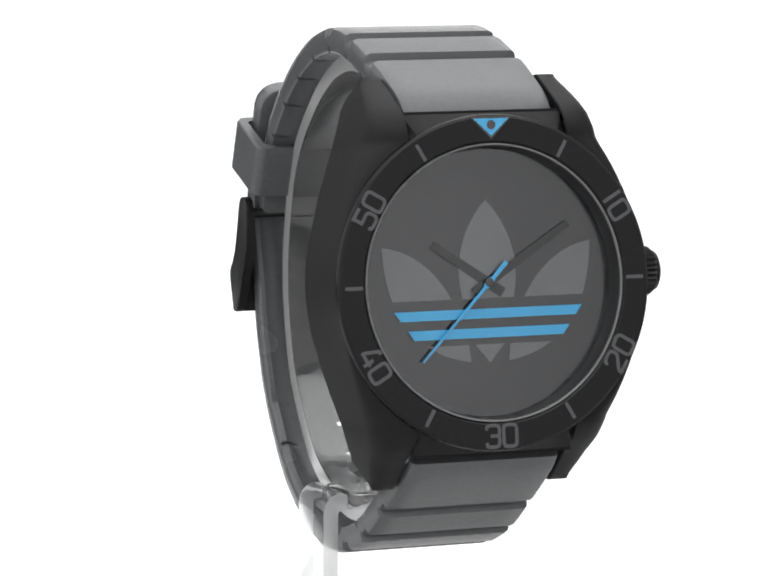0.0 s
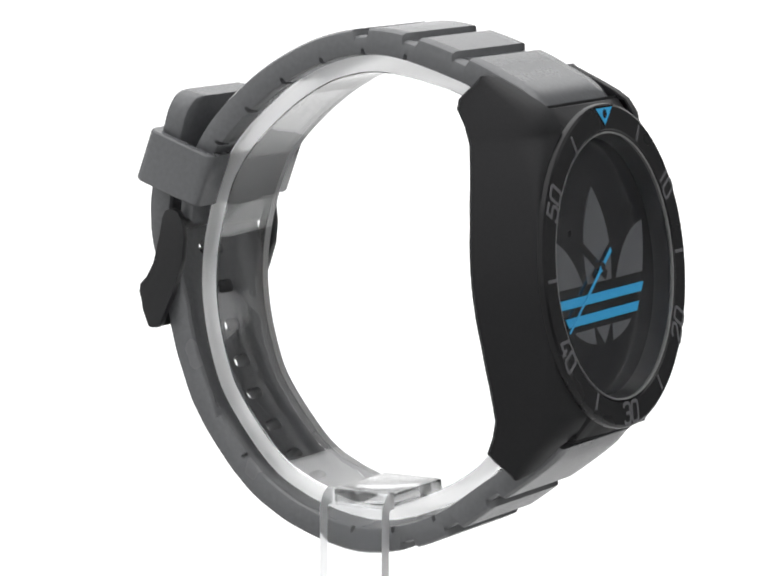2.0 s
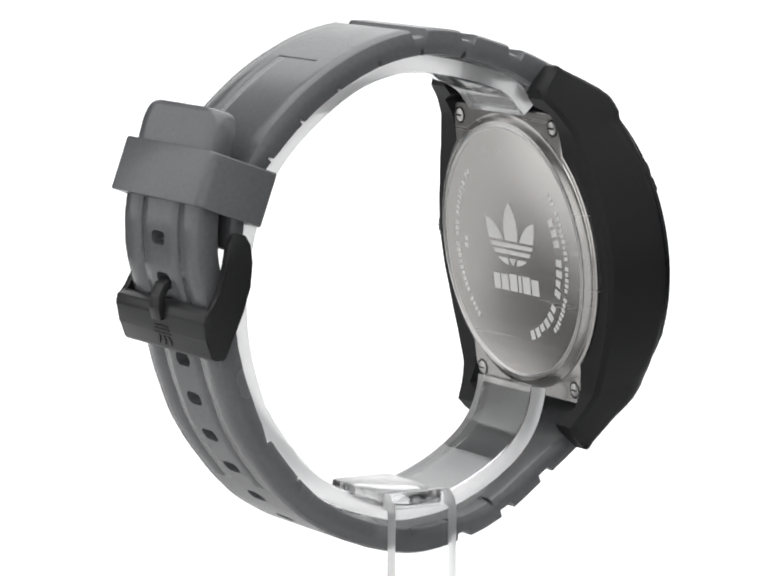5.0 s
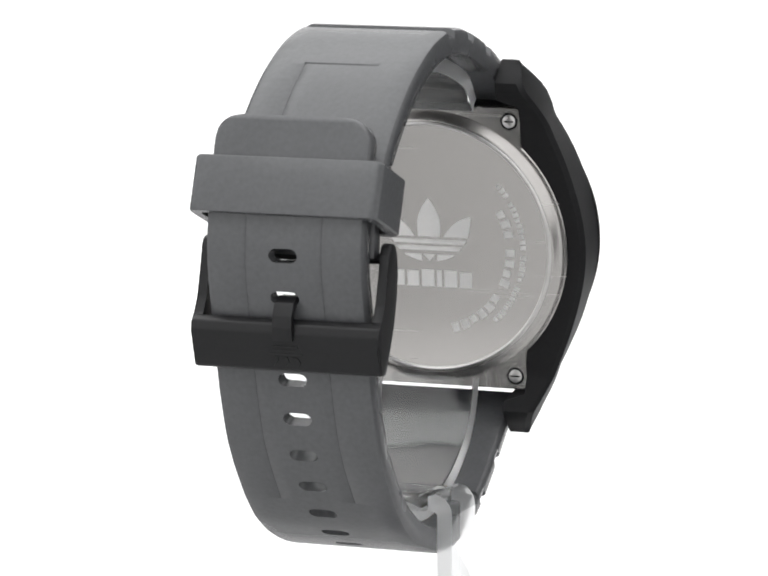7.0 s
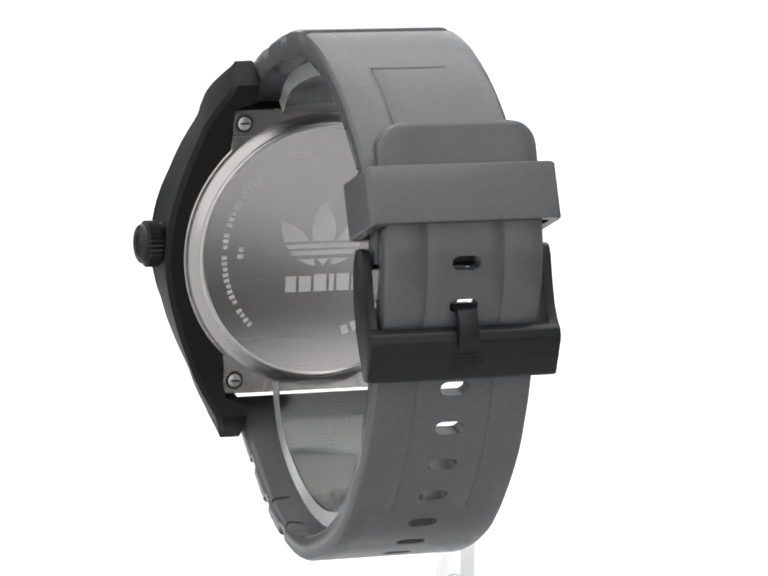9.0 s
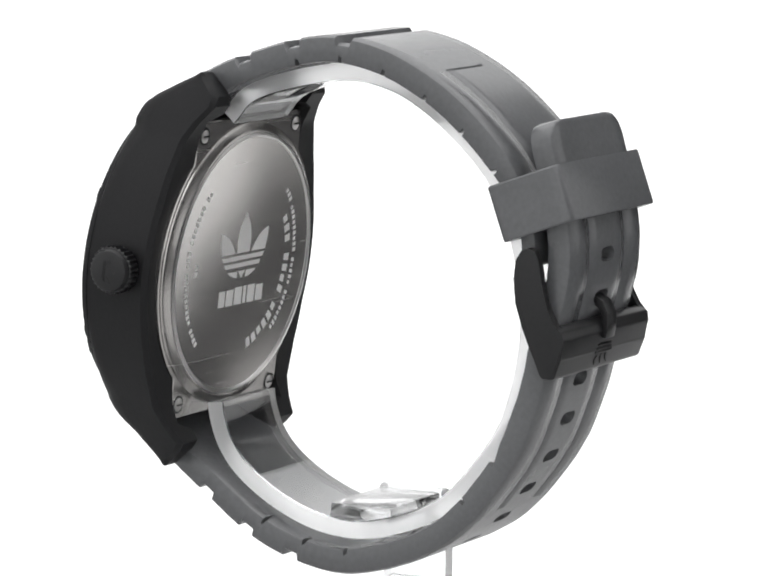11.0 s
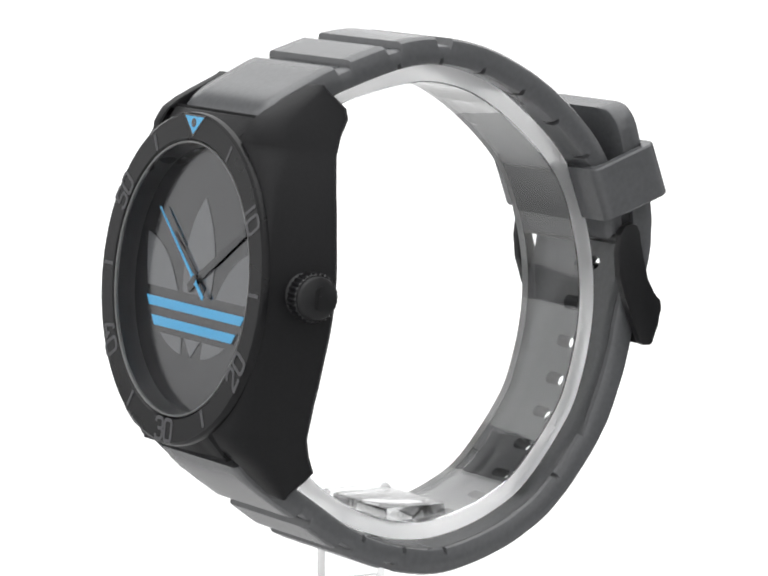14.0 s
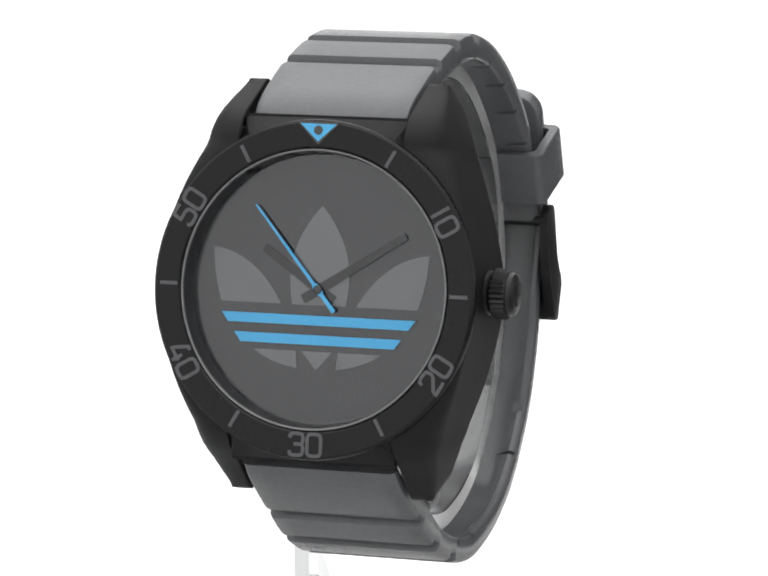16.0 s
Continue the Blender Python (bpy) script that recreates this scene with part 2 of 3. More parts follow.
def build_case():
    bm = bmesh.new()
    stops = [0, 2, 4, 6, 8, 10, 12, 14, 15.5, 17, 18, 18.8, 19.4, 19.6, 20.4, 21.4, 22.4, 23.7, 25, 26.0, 26.8, 27.3, 27.7]
    stops = [-s for s in stops[:0:-1]] + [s if s < 20 else 20 + (s - 20) * 8.1 / 7.7 for s in stops]
    for side in (-1, 1):
        rows = []
        for v in stops:
            d = abs(v)
            w, t, b = table(HALF, d), table(FRONT_TOP if v > 0 else FRONT, d), table(BACK_TOP if v > 0 else BACK, d)
            c = min(0.7, (t - b) * 0.3)
            rim = max(math.sqrt(max(22.62 ** 2 - v * v, 0.0)) - 0.1, SLOT + 0.15)
            flare = 0.5 * min(max((25 - d) / 6, 0.0), 1.0)
            back_w, w = w + flare, max(w - flare, rim + 0.02)
            fall = min((w - rim) * 0.8 + 0.6, 4.4 if d < 19.6 else 4.4 - (d - 19.6) * 0.38, (t - b) * 0.6)
            floor_ = -3.4 if d < 19.4 else t - 0.2
            round_ = [(rim + (w - rim) * math.sin(q), t - fall * (1 - math.cos(q))) for q in (0, 0.4, 0.8, 1.2, math.pi / 2)]
            pts = [(14.4 if d < 21.6 else SLOT, b), (SLOT, floor_), (rim - 0.12, floor_)] + round_ + [(back_w, b + c), (back_w - c, b)]
            rows.append([bm.verts.new((side * p[0], v, p[1])) for p in pts])
        for a, b in zip(rows, rows[1:]):
            for i in range(10):
                bm.faces.new((a[i], a[(i + 1) % 10], b[(i + 1) % 10], b[i]))
        bm.faces.new(rows[0])
        bm.faces.new(rows[-1][::-1])
    # the middle, between the straps; its end walls lean inwards to the back
    prism([(-23.2, -3.4), (23.2, -3.4), (20.9, -11.0), (-20.9, -11.0)], -SLOT - 0.05, SLOT + 0.05, bm, axis=0)
    # the deck under the bezel and the shelves at its ends
    n, rows = 240, []
    for i in range(n):
        a = 2 * math.pi * i / n
        cu, sv = math.cos(a), math.sin(a)
        r = max(22.4, min(11.55 / max(abs(cu), 1e-6), 22.8 / max(abs(sv), 1e-6)))
        edge = max(-0.95 - max(r - 22.4, 0.0) * 0.95 - 0.25, -3.1)
        rows.append([bm.verts.new((q * cu, q * sv, h)) for q, h in ((18.75, -3.38), (18.75, -0.95), (min(r - 0.3, 22.3), -0.95), (r, edge), (r, -3.38))])
    for i in range(n):
        a, b = rows[i], rows[(i + 1) % n]
        for k in range(5):
            bm.faces.new((a[k], a[(k + 1) % 5], b[(k + 1) % 5], b[k]))
    return part("case", bm, BLACK, watch, "matt black barrel-shaped plastic case", sharp=32)


build_case()
bezel = part("bezel", turned([(18.72, -3.1), (18.72, -0.35), (19.05, -0.02), (22.15, 0.0), (22.5, -0.25), (22.62, -0.6), (22.62, -1.0)], 160), BEZEL_BLACK, watch, "satin black flat bezel ring")


# squared numerals, drawn as strokes on a field 1.9 wide and 2.9 high
LOOP = [(0.5, 0), (1.4, 0), (1.75, 0.15), (1.9, 0.5), (1.9, 2.4), (1.75, 2.75), (1.4, 2.9), (0.5, 2.9), (0.15, 2.75), (0, 2.4), (0, 0.5), (0.15, 0.15)]
STROKES = {
    "0": [(LOOP, True)],
    "1": [([(0.95, 0), (0.95, 2.9)], False)],
    "2": [([(0, 2.3), (0.12, 2.75), (0.5, 2.9), (1.4, 2.9), (1.75, 2.75), (1.9, 2.4), (1.9, 1.95), (1.7, 1.6), (0.15, 0.55), (0, 0.2), (0, 0), (1.9, 0)], False)],
    "3": [([(0, 2.3), (0.12, 2.75), (0.5, 2.9), (1.4, 2.9), (1.75, 2.75), (1.9, 2.4), (1.9, 1.8), (1.72, 1.48), (1.9, 1.15), (1.9, 0.5), (1.75, 0.15), (1.4, 0), (0.5, 0), (0.12, 0.15), (0, 0.6)], False), ([(0.6, 1.48), (1.6, 1.48)], False)],
    "4": [([(1.4, 2.9), (0.9, 2.9), (0, 0.95), (0, 0.75), (1.9, 0.75)], False), ([(1.45, 0), (1.45, 1.6)], False)],
    "5": [([(1.75, 2.9), (0.1, 2.9), (0.1, 1.65), (1.4, 1.65), (1.75, 1.5), (1.9, 1.15), (1.9, 0.5), (1.75, 0.15), (1.4, 0), (0.5, 0), (0.12, 0.15), (0, 0.55)], False)],
}


def stroke(bm, pts, closed, half, lo, hi):
    """A band along a line, with mitred corners."""
    n, rows = len(pts), []
    for i, p in enumerate(pts):
        p = Vector(p)
        a = (p - Vector(pts[i - 1])).normalized() if closed or i else None
        b = (Vector(pts[(i + 1) % n]) - p).normalized() if closed or i < n - 1 else None
        a, b = a or b, b or a
        side = (a + b).normalized()
        reach = half / max(side.dot(a), 0.5)
        q = Vector((-side.y, side.x)) * reach
        rows.append([bm.verts.new((*(p + e * q), h)) for e, h in ((1, lo), (1, hi), (-1, hi), (-1, lo))])
    for a, b in zip(rows, rows[1:] + rows[:1] if closed else rows[1:]):
        for k in range(4):
            bm.faces.new((a[k], a[(k + 1) % 4], b[(k + 1) % 4], b[k]))
    if not closed:
        bm.faces.new(rows[0])
        bm.faces.new(rows[-1][::-1])


def lettering(text):
    """A minute numeral of small depth, centred on the origin, in millimetres."""
    bm = bmesh.new()
    gaps = {"10": (-1.75, 0.35)}.get(text, (-2.2, 0.3))
    for digit, x in zip(text, gaps):
        for k, (pts, closed) in enumerate(STROKES[digit]):
            stroke(bm, [(px + x, py - 1.45) for px, py in pts], closed, 0.235, -0.02, 0.05 - 0.006 * k)
    return bm


for minute in (10, 20, 30, 40, 50):
    a = radians(minute * 6)
    bm = lettering(str(minute))
    flip = 0 if minute in (50, 10) else math.pi
    bm.transform(Matrix.Translation((20.55 * math.sin(a), 20.55 * math.cos(a), 0.02)) @ Matrix.Rotation(-a + flip, 4, "Z"))
    part("numeral", bm, PRINT_GREY, bezel, "raised grey minute numeral")
for minute in (5, 15, 25, 35, 45, 55):
    bm = prism([(-0.24, 19.15), (0.24, 19.15), (0.24, 21.65), (-0.24, 21.65)], -0.02, 0.07)
    bm.transform(Matrix.Rotation(-radians(minute * 6), 4, "Z"))
    part("minute_mark", bm, PRINT_GREY, bezel)
part("marker_border", prism([(-3.0, 22.25), (3.0, 22.25), (0, 19.25)], -0.02, 0.05), POINTER_DARK, bezel)
part("triangle_marker", prism([(-2.55, 22.0), (2.55, 22.0), (0, 19.65)], 0.0, 0.1), BLUE, bezel, "sky blue triangle marker")
part("marker_dot", turned([(0, 0.14), (0.62, 0.14), (0.62, 0.0), (0, 0.0)], 24, closed=False, centre=(0, 21.15)), POINTER_DARK, bezel)
part("crystal_edge", turned([(18.42, -0.6), (18.42, -0.24), (18.52, -0.16), (18.66, -0.16), (18.7, -0.6)], 160), GASKET, watch, "thin grey ring round the crystal")
glass = part("crystal", turned([(r, 0.5 - 0.75 * (r / 18.41) ** 2) for r in np.linspace(0, 18.41, 14)] + [(18.41, -0.6), (0, -0.6)], 128, closed=False), GLASS, watch, "clear slightly domed watch crystal")
glass.visible_shadow = False
# added ring over the dial's wall, carrying that painted reflection
part("veiled_dial_ring", turned([(18.4, -0.64), (18.0, -2.97), (18.0, -3.02), (18.6, -3.02), (18.6, -0.64)], 128), RING_VEILED, watch, "added sloping ring, paled for the crystal's reflection")
dial = part("dial", turned([(0, -3.0), (18.7, -3.0), (18.7, -3.5), (0, -3.5)], 96, closed=False), DIAL_BLACK, watch, "dark grey matt dial")


# the three-leaf emblem: plain leaf shapes and bars
def curve(a, b, c, n=10):
    """Points of a bow from a to c, drawn towards b."""
    return [tuple((1 - t) ** 2 * a[k] + 2 * t * (1 - t) * b[k] + t * t * c[k] for k in (0, 1)) for t in (i / n for i in range(n + 1))]


MIDDLE_LEAF = curve((0, 11.2), (3.9, 7.0), (4.15, 2.0)) + curve((4.15, 2.0), (4.2, 0.0), (3.75, -2.1))[1:]
MIDDLE_LEAF = MIDDLE_LEAF + [(-x, y) for x, y in MIDDLE_LEAF[:0:-1]]
SIDE_LEAF = curve((-15.2, 5.2), (-9.0, 4.4), (-5.3, -2.1)) + [(-13.9, -2.1)] + curve((-13.9, -2.1), (-15.1, 1.5), (-15.2, 5.2))[1:-1]
LOWER_SIDE = [(-9.0, -8.3), (-3.0, -8.3), (-2.75, -10.6)] + curve((-2.75, -10.6), (-6.6, -10.05), (-9.0, -8.3))[1:-1]
LOWER_TIP = [(-2.15, -8.3), (2.15, -8.3), (0, -10.75)]


def flipped(pts):
    return [(-x, y) for x, y in pts[::-1]]


def bar(half, top, deep, slant):
    return [(-half, top), (half, top), (half - slant, top - deep), (-half + slant, top - deep)]


for name, pts, mat, lab in (("leaf", MIDDLE_LEAF, LEAF_GREY, "grey printed leaf"), ("leaf", SIDE_LEAF, LEAF_GREY, "grey printed leaf"), ("leaf", flipped(SIDE_LEAF), LEAF_GREY, "grey printed leaf"),
                            ("leaf_foot", LOWER_SIDE, LEAF_GREY, ""), ("leaf_foot", flipped(LOWER_SIDE), LEAF_GREY, ""), ("leaf_foot", LOWER_TIP, LEAF_GREY, "")):
    part(name, prism(pts, -3.05, -2.93), mat, dial, lab)
for half, top in ((13.7, -3.5), (11.8, -6.1)):
    part("stripe_border", prism(bar(half + 0.3, top + 0.17, 1.64, 1.0), -3.05, -2.9), POINTER_DARK, dial)
    part("stripe", prism(bar(half, top, 1.3, 0.95), -3.0, -2.8), BLUE, dial, "raised sky blue stripe")


def pointer(tip, tail, root, end, z, thick=0.15):
    return prism([(-root, -tail), (root, -tail), (root, 0), (end, tip), (-end, tip), (-root, 0)], z, z + thick)


bm = pointer(9.6, 2.6, 0.7, 0.55, -2.92, 0.1)
bm.transform(Matrix.Rotation(-radians(304.0), 4, "Z"))
part("hour_pointer", bm, SMOKED, watch, "short smoked black pointer")
bm = pointer(14.2, 2.6, 0.65, 0.5, -2.78, 0.1)
bm.transform(Matrix.Rotation(-radians(57.5), 4, "Z"))
part("minute_pointer", bm, SMOKED, watch, "long smoked black pointer")
part("pointer_cap", turned([(0, -2.1), (0.5, -2.1), (0.62, -2.2), (0.62, -2.9), (0, -2.9)], 24, closed=False), POINTER_DARK, watch)
bm = prism([(-0.3, -3.7), (0.3, -3.7), (0.26, -0.9), (0.42, -0.6), (0.42, 0.6), (0.22, 0.9), (0.11, 14.2), (-0.11, 14.2), (-0.22, 0.9), (-0.42, 0.6), (-0.42, -0.6), (-0.26, -0.9)], -2.35, -2.22)
seconds = part("seconds_pointer", bm, BLUE, watch, "slim sky blue seconds pointer", space=PLAIN)


# crown at three o'clock
def build_crown():
    bm = turned([(0, 26.4), (2.3, 26.4), (2.75, 26.15), (2.95, 25.6), (2.75, 25.4), (0, 25.4)], 48, closed=False)
    n = 56
    rows = []
    for h, k in ((25.5, 0.0), (25.3, 1.0), (23.6, 1.0), (23.35, 0.0)):
        rows.append([bm.verts.new(((3.05 + (0.34 * k if i % 2 else 0)) * math.cos(2 * math.pi * i / n), (3.05 + (0.34 * k if i % 2 else 0)) * math.sin(2 * math.pi * i / n), h)) for i in range(n)])
    for a, b in zip(rows, rows[1:]):
        for i in range(n):
            bm.faces.new((a[i], a[(i + 1) % n], b[(i + 1) % n], b[i]))
    bm.faces.new(rows[0])
    bm.faces.new(rows[-1])
    turned([(0, 23.4), (2.4, 23.4), (2.9, 22.9), (3.6, 22.2), (3.6, 21.0), (0, 21.0)], 48, bm, closed=False)
    bm.transform(Matrix(((0, 0, 1, 0), (0, 1, 0, 0.6), (-1, 0, 0, -6.5), (0, 0, 0, 1))))
    return part("crown", bm, BUCKLE_BLACK, watch, "black knurled crown", sharp=30)


crown = build_crown()
for pts in (MIDDLE_LEAF, SIDE_LEAF, flipped(SIDE_LEAF), bar(13.5, -3.1, 1.4, 0.9), bar(11.7, -5.5, 1.4, 0.9)):
    bm = prism([(x * 0.11, y * 0.11) for x, y in pts], 26.36, 26.46)
    bm.transform(Matrix(((0, 0, 1, 0), (-1, 0, 0, 0.6), (0, -1, 0, -6.5), (0, 0, 0, 1))))
    part("crown_emblem", bm, BUCKLE_BLACK, crown)


# ---------- case back ----------
def build_back():
    bm, n, rows = bmesh.new(), 240, []
    for i in range(n):
        a = 2 * math.pi * i / n
        cu, sv = abs(math.cos(a)), abs(math.sin(a))
        r = max(20.7, min(14.2 / max(cu, 1e-6), 20.9 / max(sv, 1e-6)))
        rows.append([bm.verts.new((q * math.cos(a), q * math.sin(a), h)) for q, h in ((15.0, -10.9), (r, -10.9), (r, -11.55), (r - 0.15, -11.7), (15.0, -11.7))])
    for i in range(n):
        a, b = rows[i], rows[(i + 1) % n]
        for k in range(5):
            bm.faces.new((a[k], a[(k + 1) % 5], b[(k + 1) % 5], b[k]))
    turned([(20.2, -11.6), (20.1, -11.85), (19.6, -12.0), (19.1, -12.5), (18.8, -12.66), (18.3, -12.66), (18.0, -12.52), (0, -12.5)], 128, bm, closed=False)
    back = part("case_back", bm, STEEL, watch, "brushed steel case back", space=BACKED, sharp=30)
    for u in (-12.45, 12.45):
        for v in (-18.9, 18.9):
            screw = turned([(0, -11.95), (0.7, -11.95), (0.95, -11.82), (0.95, -11.6), (0, -11.6)], 24, closed=False, centre=(u, v))
            # dark ring and bar paint the shade of countersink and slot; nothing is cut
            part("recess_shade", turned([(0.95, -11.74), (1.3, -11.74), (1.3, -11.66), (0.95, -11.66)], 24, centre=(u, v)), POINTER_DARK, back, space=BACKED)
            part("screw", screw, POLISHED, back, "small steel screw", space=BACKED)
            part("slot_shade", prism([(u - 0.7, v - 0.12), (u + 0.7, v - 0.12), (u + 0.7, v + 0.12), (u - 0.7, v + 0.12)], -11.99, -11.93), POINTER_DARK, back, space=BACKED)
    k = 0.425
    for name, pts in (("emblem_leaf", MIDDLE_LEAF), ("emblem_leaf", SIDE_LEAF), ("emblem_leaf", flipped(SIDE_LEAF)), ("emblem_foot", LOWER_SIDE), ("emblem_foot", flipped(LOWER_SIDE)), ("emblem_foot", LOWER_TIP),
                      ("emblem_stripe", bar(13.5, -3.1, 1.4, 0.9)), ("emblem_stripe", bar(11.7, -5.5, 1.4, 0.9))):
        part(name, prism([(x * k, 7.2 - (11.2 - y) * k) for x, y in pts], -12.56, -12.48), ETCHED, back, space=BACKED)
    x = -6.4
    for w, h in ((1.8, 2.3), (1.9, 2.5), (0.7, 2.5), (1.9, 2.5), (1.8, 2.3), (1.6, 2.3)):
        part("etched_bar", prism([(x, -5.9), (x + w, -5.9), (x + w, -5.9 + h), (x, -5.9 + h)], -12.56, -12.48), ETCHED, back, space=BACKED)
        x += w + 0.45
    # arcs of small writing: a plain bar for each character
    for radius, high, step, first, words in ((12.4, 1.35, 7.2, 152, (3, 4, 6)), (14.4, 0.8, 3.3, 138, (3, 9, 5, 8)), (15.0, 0.8, 3.3, -45, (4, 9, 3, 7, 2)), (12.6, 0.9, 4.5, -3, (2,))):
        a = first
        for w in words:
            for i in range(w):
                arc = [radians(a + step * 0.66 * q / 2) for q in range(3)]
                low, top = radius - high / 2, radius + high / 2 - (0.2 * high if (i + w) % 3 == 0 else 0)
                part("etched_bar", prism([(low * math.cos(q), low * math.sin(q)) for q in arc] + [(top * math.cos(q), top * math.sin(q)) for q in arc[::-1]], -12.54, -12.48), ETCHED, back, space=BACKED)
                a += step
            a += step * 0.8
    part("polished_rim", turned([(18.75, -12.6), (18.55, -12.76), (18.25, -12.78), (18.0, -12.6), (17.95, -12.45)], 128), POLISHED, back, "bright polished rim", space=BACKED)
    return back


build_back()


# ---------- straps ----------
class Path:
    """A smooth line through a few points of the ring's side view (depth, height), measured along its length."""

    def __init__(self, pts):
        p = [Vector((y * 1.02 if y > 0 else y, z)) for y, z in pts]
        p = [p[0] * 2 - p[1]] + p + [p[-1] * 2 - p[-2]]
        line = []
        for i in range(1, len(p) - 2):
            for k in range(24):
                t = k / 24
                line.append(0.5 * (2 * p[i] + (p[i + 1] - p[i - 1]) * t + (2 * p[i - 1] - 5 * p[i] + 4 * p[i + 1] - p[i + 2]) * t * t + (3 * p[i] - p[i - 1] - 3 * p[i + 1] + p[i + 2]) * t ** 3))
        line.append(p[-2])
        self.line = np.array([tuple(q) for q in line])
        self.run = np.concatenate([[0], np.cumsum(np.linalg.norm(np.diff(self.line, axis=0), axis=1))])
        self.length = float(self.run[-1])

    def at(self, s):
        return np.array([np.interp(s, self.run, self.line[:, k]) for k in (0, 1)])

    def inward(self, s, turn):
        d = self.at(min(s + 0.4, self.length)) - self.at(max(s - 0.4, 0))
        d = d / np.linalg.norm(d)
        return np.array([d[1], -d[0]]) * turn

    def near(self, y, z):
        return float(self.run[np.argmin(np.hypot(self.line[:, 0] - y, self.line[:, 1] - z))])


HALF_STRAP = 11.1
SWAY = 0.5


def sway(depth):
    """The straps lean a little sideways on their way to the buckle."""
    k = min(max((depth + 20) / 50, 0.0), 1.0)
    return SWAY * k * k * (3 - 2 * k)


LINE_X = 5.4


def build_strap(name, path, turn, thick, outer_cuts, inner_cuts, holes, line_from, line_to, tip, label):
    xs = [0.0, 3.0, LINE_X - 0.22, LINE_X, LINE_X + 0.22, 8.2, 10.3, 10.9, HALF_STRAP]
    xs = [-x for x in xs[:0:-1]] + xs[1:]
    stops = set(np.arange(0, path.length, 1.1)) | {path.length}
    for c, w in outer_cuts:
        stops |= {c - w / 2 - 0.18, c - w / 2 + 0.18, c + w / 2 - 0.18, c + w / 2 + 0.18}
    for c in inner_cuts:
        stops |= {c - 0.36, c - 0.24, c + 0.24, c + 0.36}
    if line_from is not None:
        stops |= {line_from - 0.22, line_from, line_from + 0.22}
    if tip:
        stops |= {path.length - q for q in (0.15, 0.4, 0.8, 1.4, 2.2, 3.2)}
    for h in holes:
        stops = {s for s in stops if not h - 1.65 < s < h + 1.65} | {h - 1.65, h + 1.65}
    stops = sorted(s for s in stops if 0 <= s <= path.length)
    stops = [s for i, s in enumerate(stops) if i == 0 or s - stops[i - 1] > 0.03]

    def width(s):
        near_case = 0.972 + 0.028 * min(s / 16.0, 1.0)
        if not tip:
            return near_case
        d = path.length - s
        return near_case if d > 3.4 else (HALF_STRAP - 3.4 + math.sqrt(max(0.0, 3.4 ** 2 - (3.4 - d) ** 2))) / HALF_STRAP

    def place(x, s, inner):
        ax = abs(x)
        d = 0.0
        if not inner:
            d += {HALF_STRAP: 0.75, 10.9: 0.3}.get(round(ax, 3), 0.0)
            for c, w in outer_cuts:
                if abs(s - c) < w / 2:
                    d += 0.95
            if line_from is not None and abs((x if turn > 0 else ax) - LINE_X) < 0.01 and line_from <= s <= line_to:
                d += 0.17 if turn > 0 else 0.16
            if line_from is not None and abs(s - line_from) < 0.05 and -5.3 <= x <= LINE_X and turn > 0:
                d += 0.17
            if tip and path.length - s < 0.5:
                d += 0.6 * (0.5 - (path.length - s))
        else:
            d = thick(s) - (1.4 * min(max((s - 26) / 14, 0.0), 1.0) * min(max((path.length - 10 - s) / 6, 0.0), 1.0) if holes and ax < 8.3 else 0.0) - {HALF_STRAP: 0.45, 10.9: 0.15}.get(round(ax, 3), 0.0)
            for c in inner_cuts:
                if abs(s - c) < 0.3 and ax > 10.0:
                    d -= 0.7
        p = path.at(s) + path.inward(s, turn) * d
        return (x * width(s) + sway(p[0]), p[0], p[1])

    bm = bmesh.new()
    grid = [[[bm.verts.new(place(x, s, k)) for x in xs] for s in stops] for k in (0, 1)]
    left = xs.index(-3.0)
    opening = {}
    for h in holes:
        opening[min(range(len(stops)), key=lambda i: abs(stops[i] - (h - 1.65)))] = h
    for k in (0, 1):
        g = grid[k]
        for i in range(len(stops) - 1):
            for j in range(len(xs) - 1):
                if i in opening and j == left:
                    continue
                q = (g[i][j], g[i][j + 1], g[i + 1][j + 1], g[i + 1][j])
                bm.faces.new(q if k == 0 else q[::-1])
    for i in range(len(stops) - 1):
        for j in (0, len(xs) - 1):
            bm.faces.new((grid[0][i][j], grid[0][i + 1][j], grid[1][i + 1][j], grid[1][i][j]))
    for i in (0, len(stops) - 1):
        for j in range(len(xs) - 1):
            bm.faces.new((grid[0][i][j], grid[0][i][j + 1], grid[1][i][j + 1], grid[1][i][j]))
    for i, h in opening.items():
        loops = []
        for k in (0, 1):
            g = grid[k]
            corners = [g[i + 1][left + 1], g[i + 1][left], g[i][left], g[i][left + 1]]
            ring_ = []
            for q in range(4):
                mid = ((1.1, 0.0), (-1.1, 0.0), (-1.1, 0.0), (1.1, 0.0))[q]
                for e in range(4):
                    a = math.pi / 2 * (q + e / 3.0)
                    ring_.append(bm.verts.new(place(mid[0] + 0.95 * math.cos(a), h + 0.95 * math.sin(a), k)))
            for q in range(4):
                for e in range(3):
                    bm.faces.new((corners[q], ring_[4 * q + e], ring_[4 * q + e + 1]))
                n = (q + 1) % 4
                bm.faces.new((corners[q], ring_[4 * q + 3], ring_[4 * n], corners[n]))
            loops.append(ring_)
        for e in range(16):
            n = (e + 1) % 16
            bm.faces.new((loops[0][e], loops[0][n], loops[1][n], loops[1][e]))
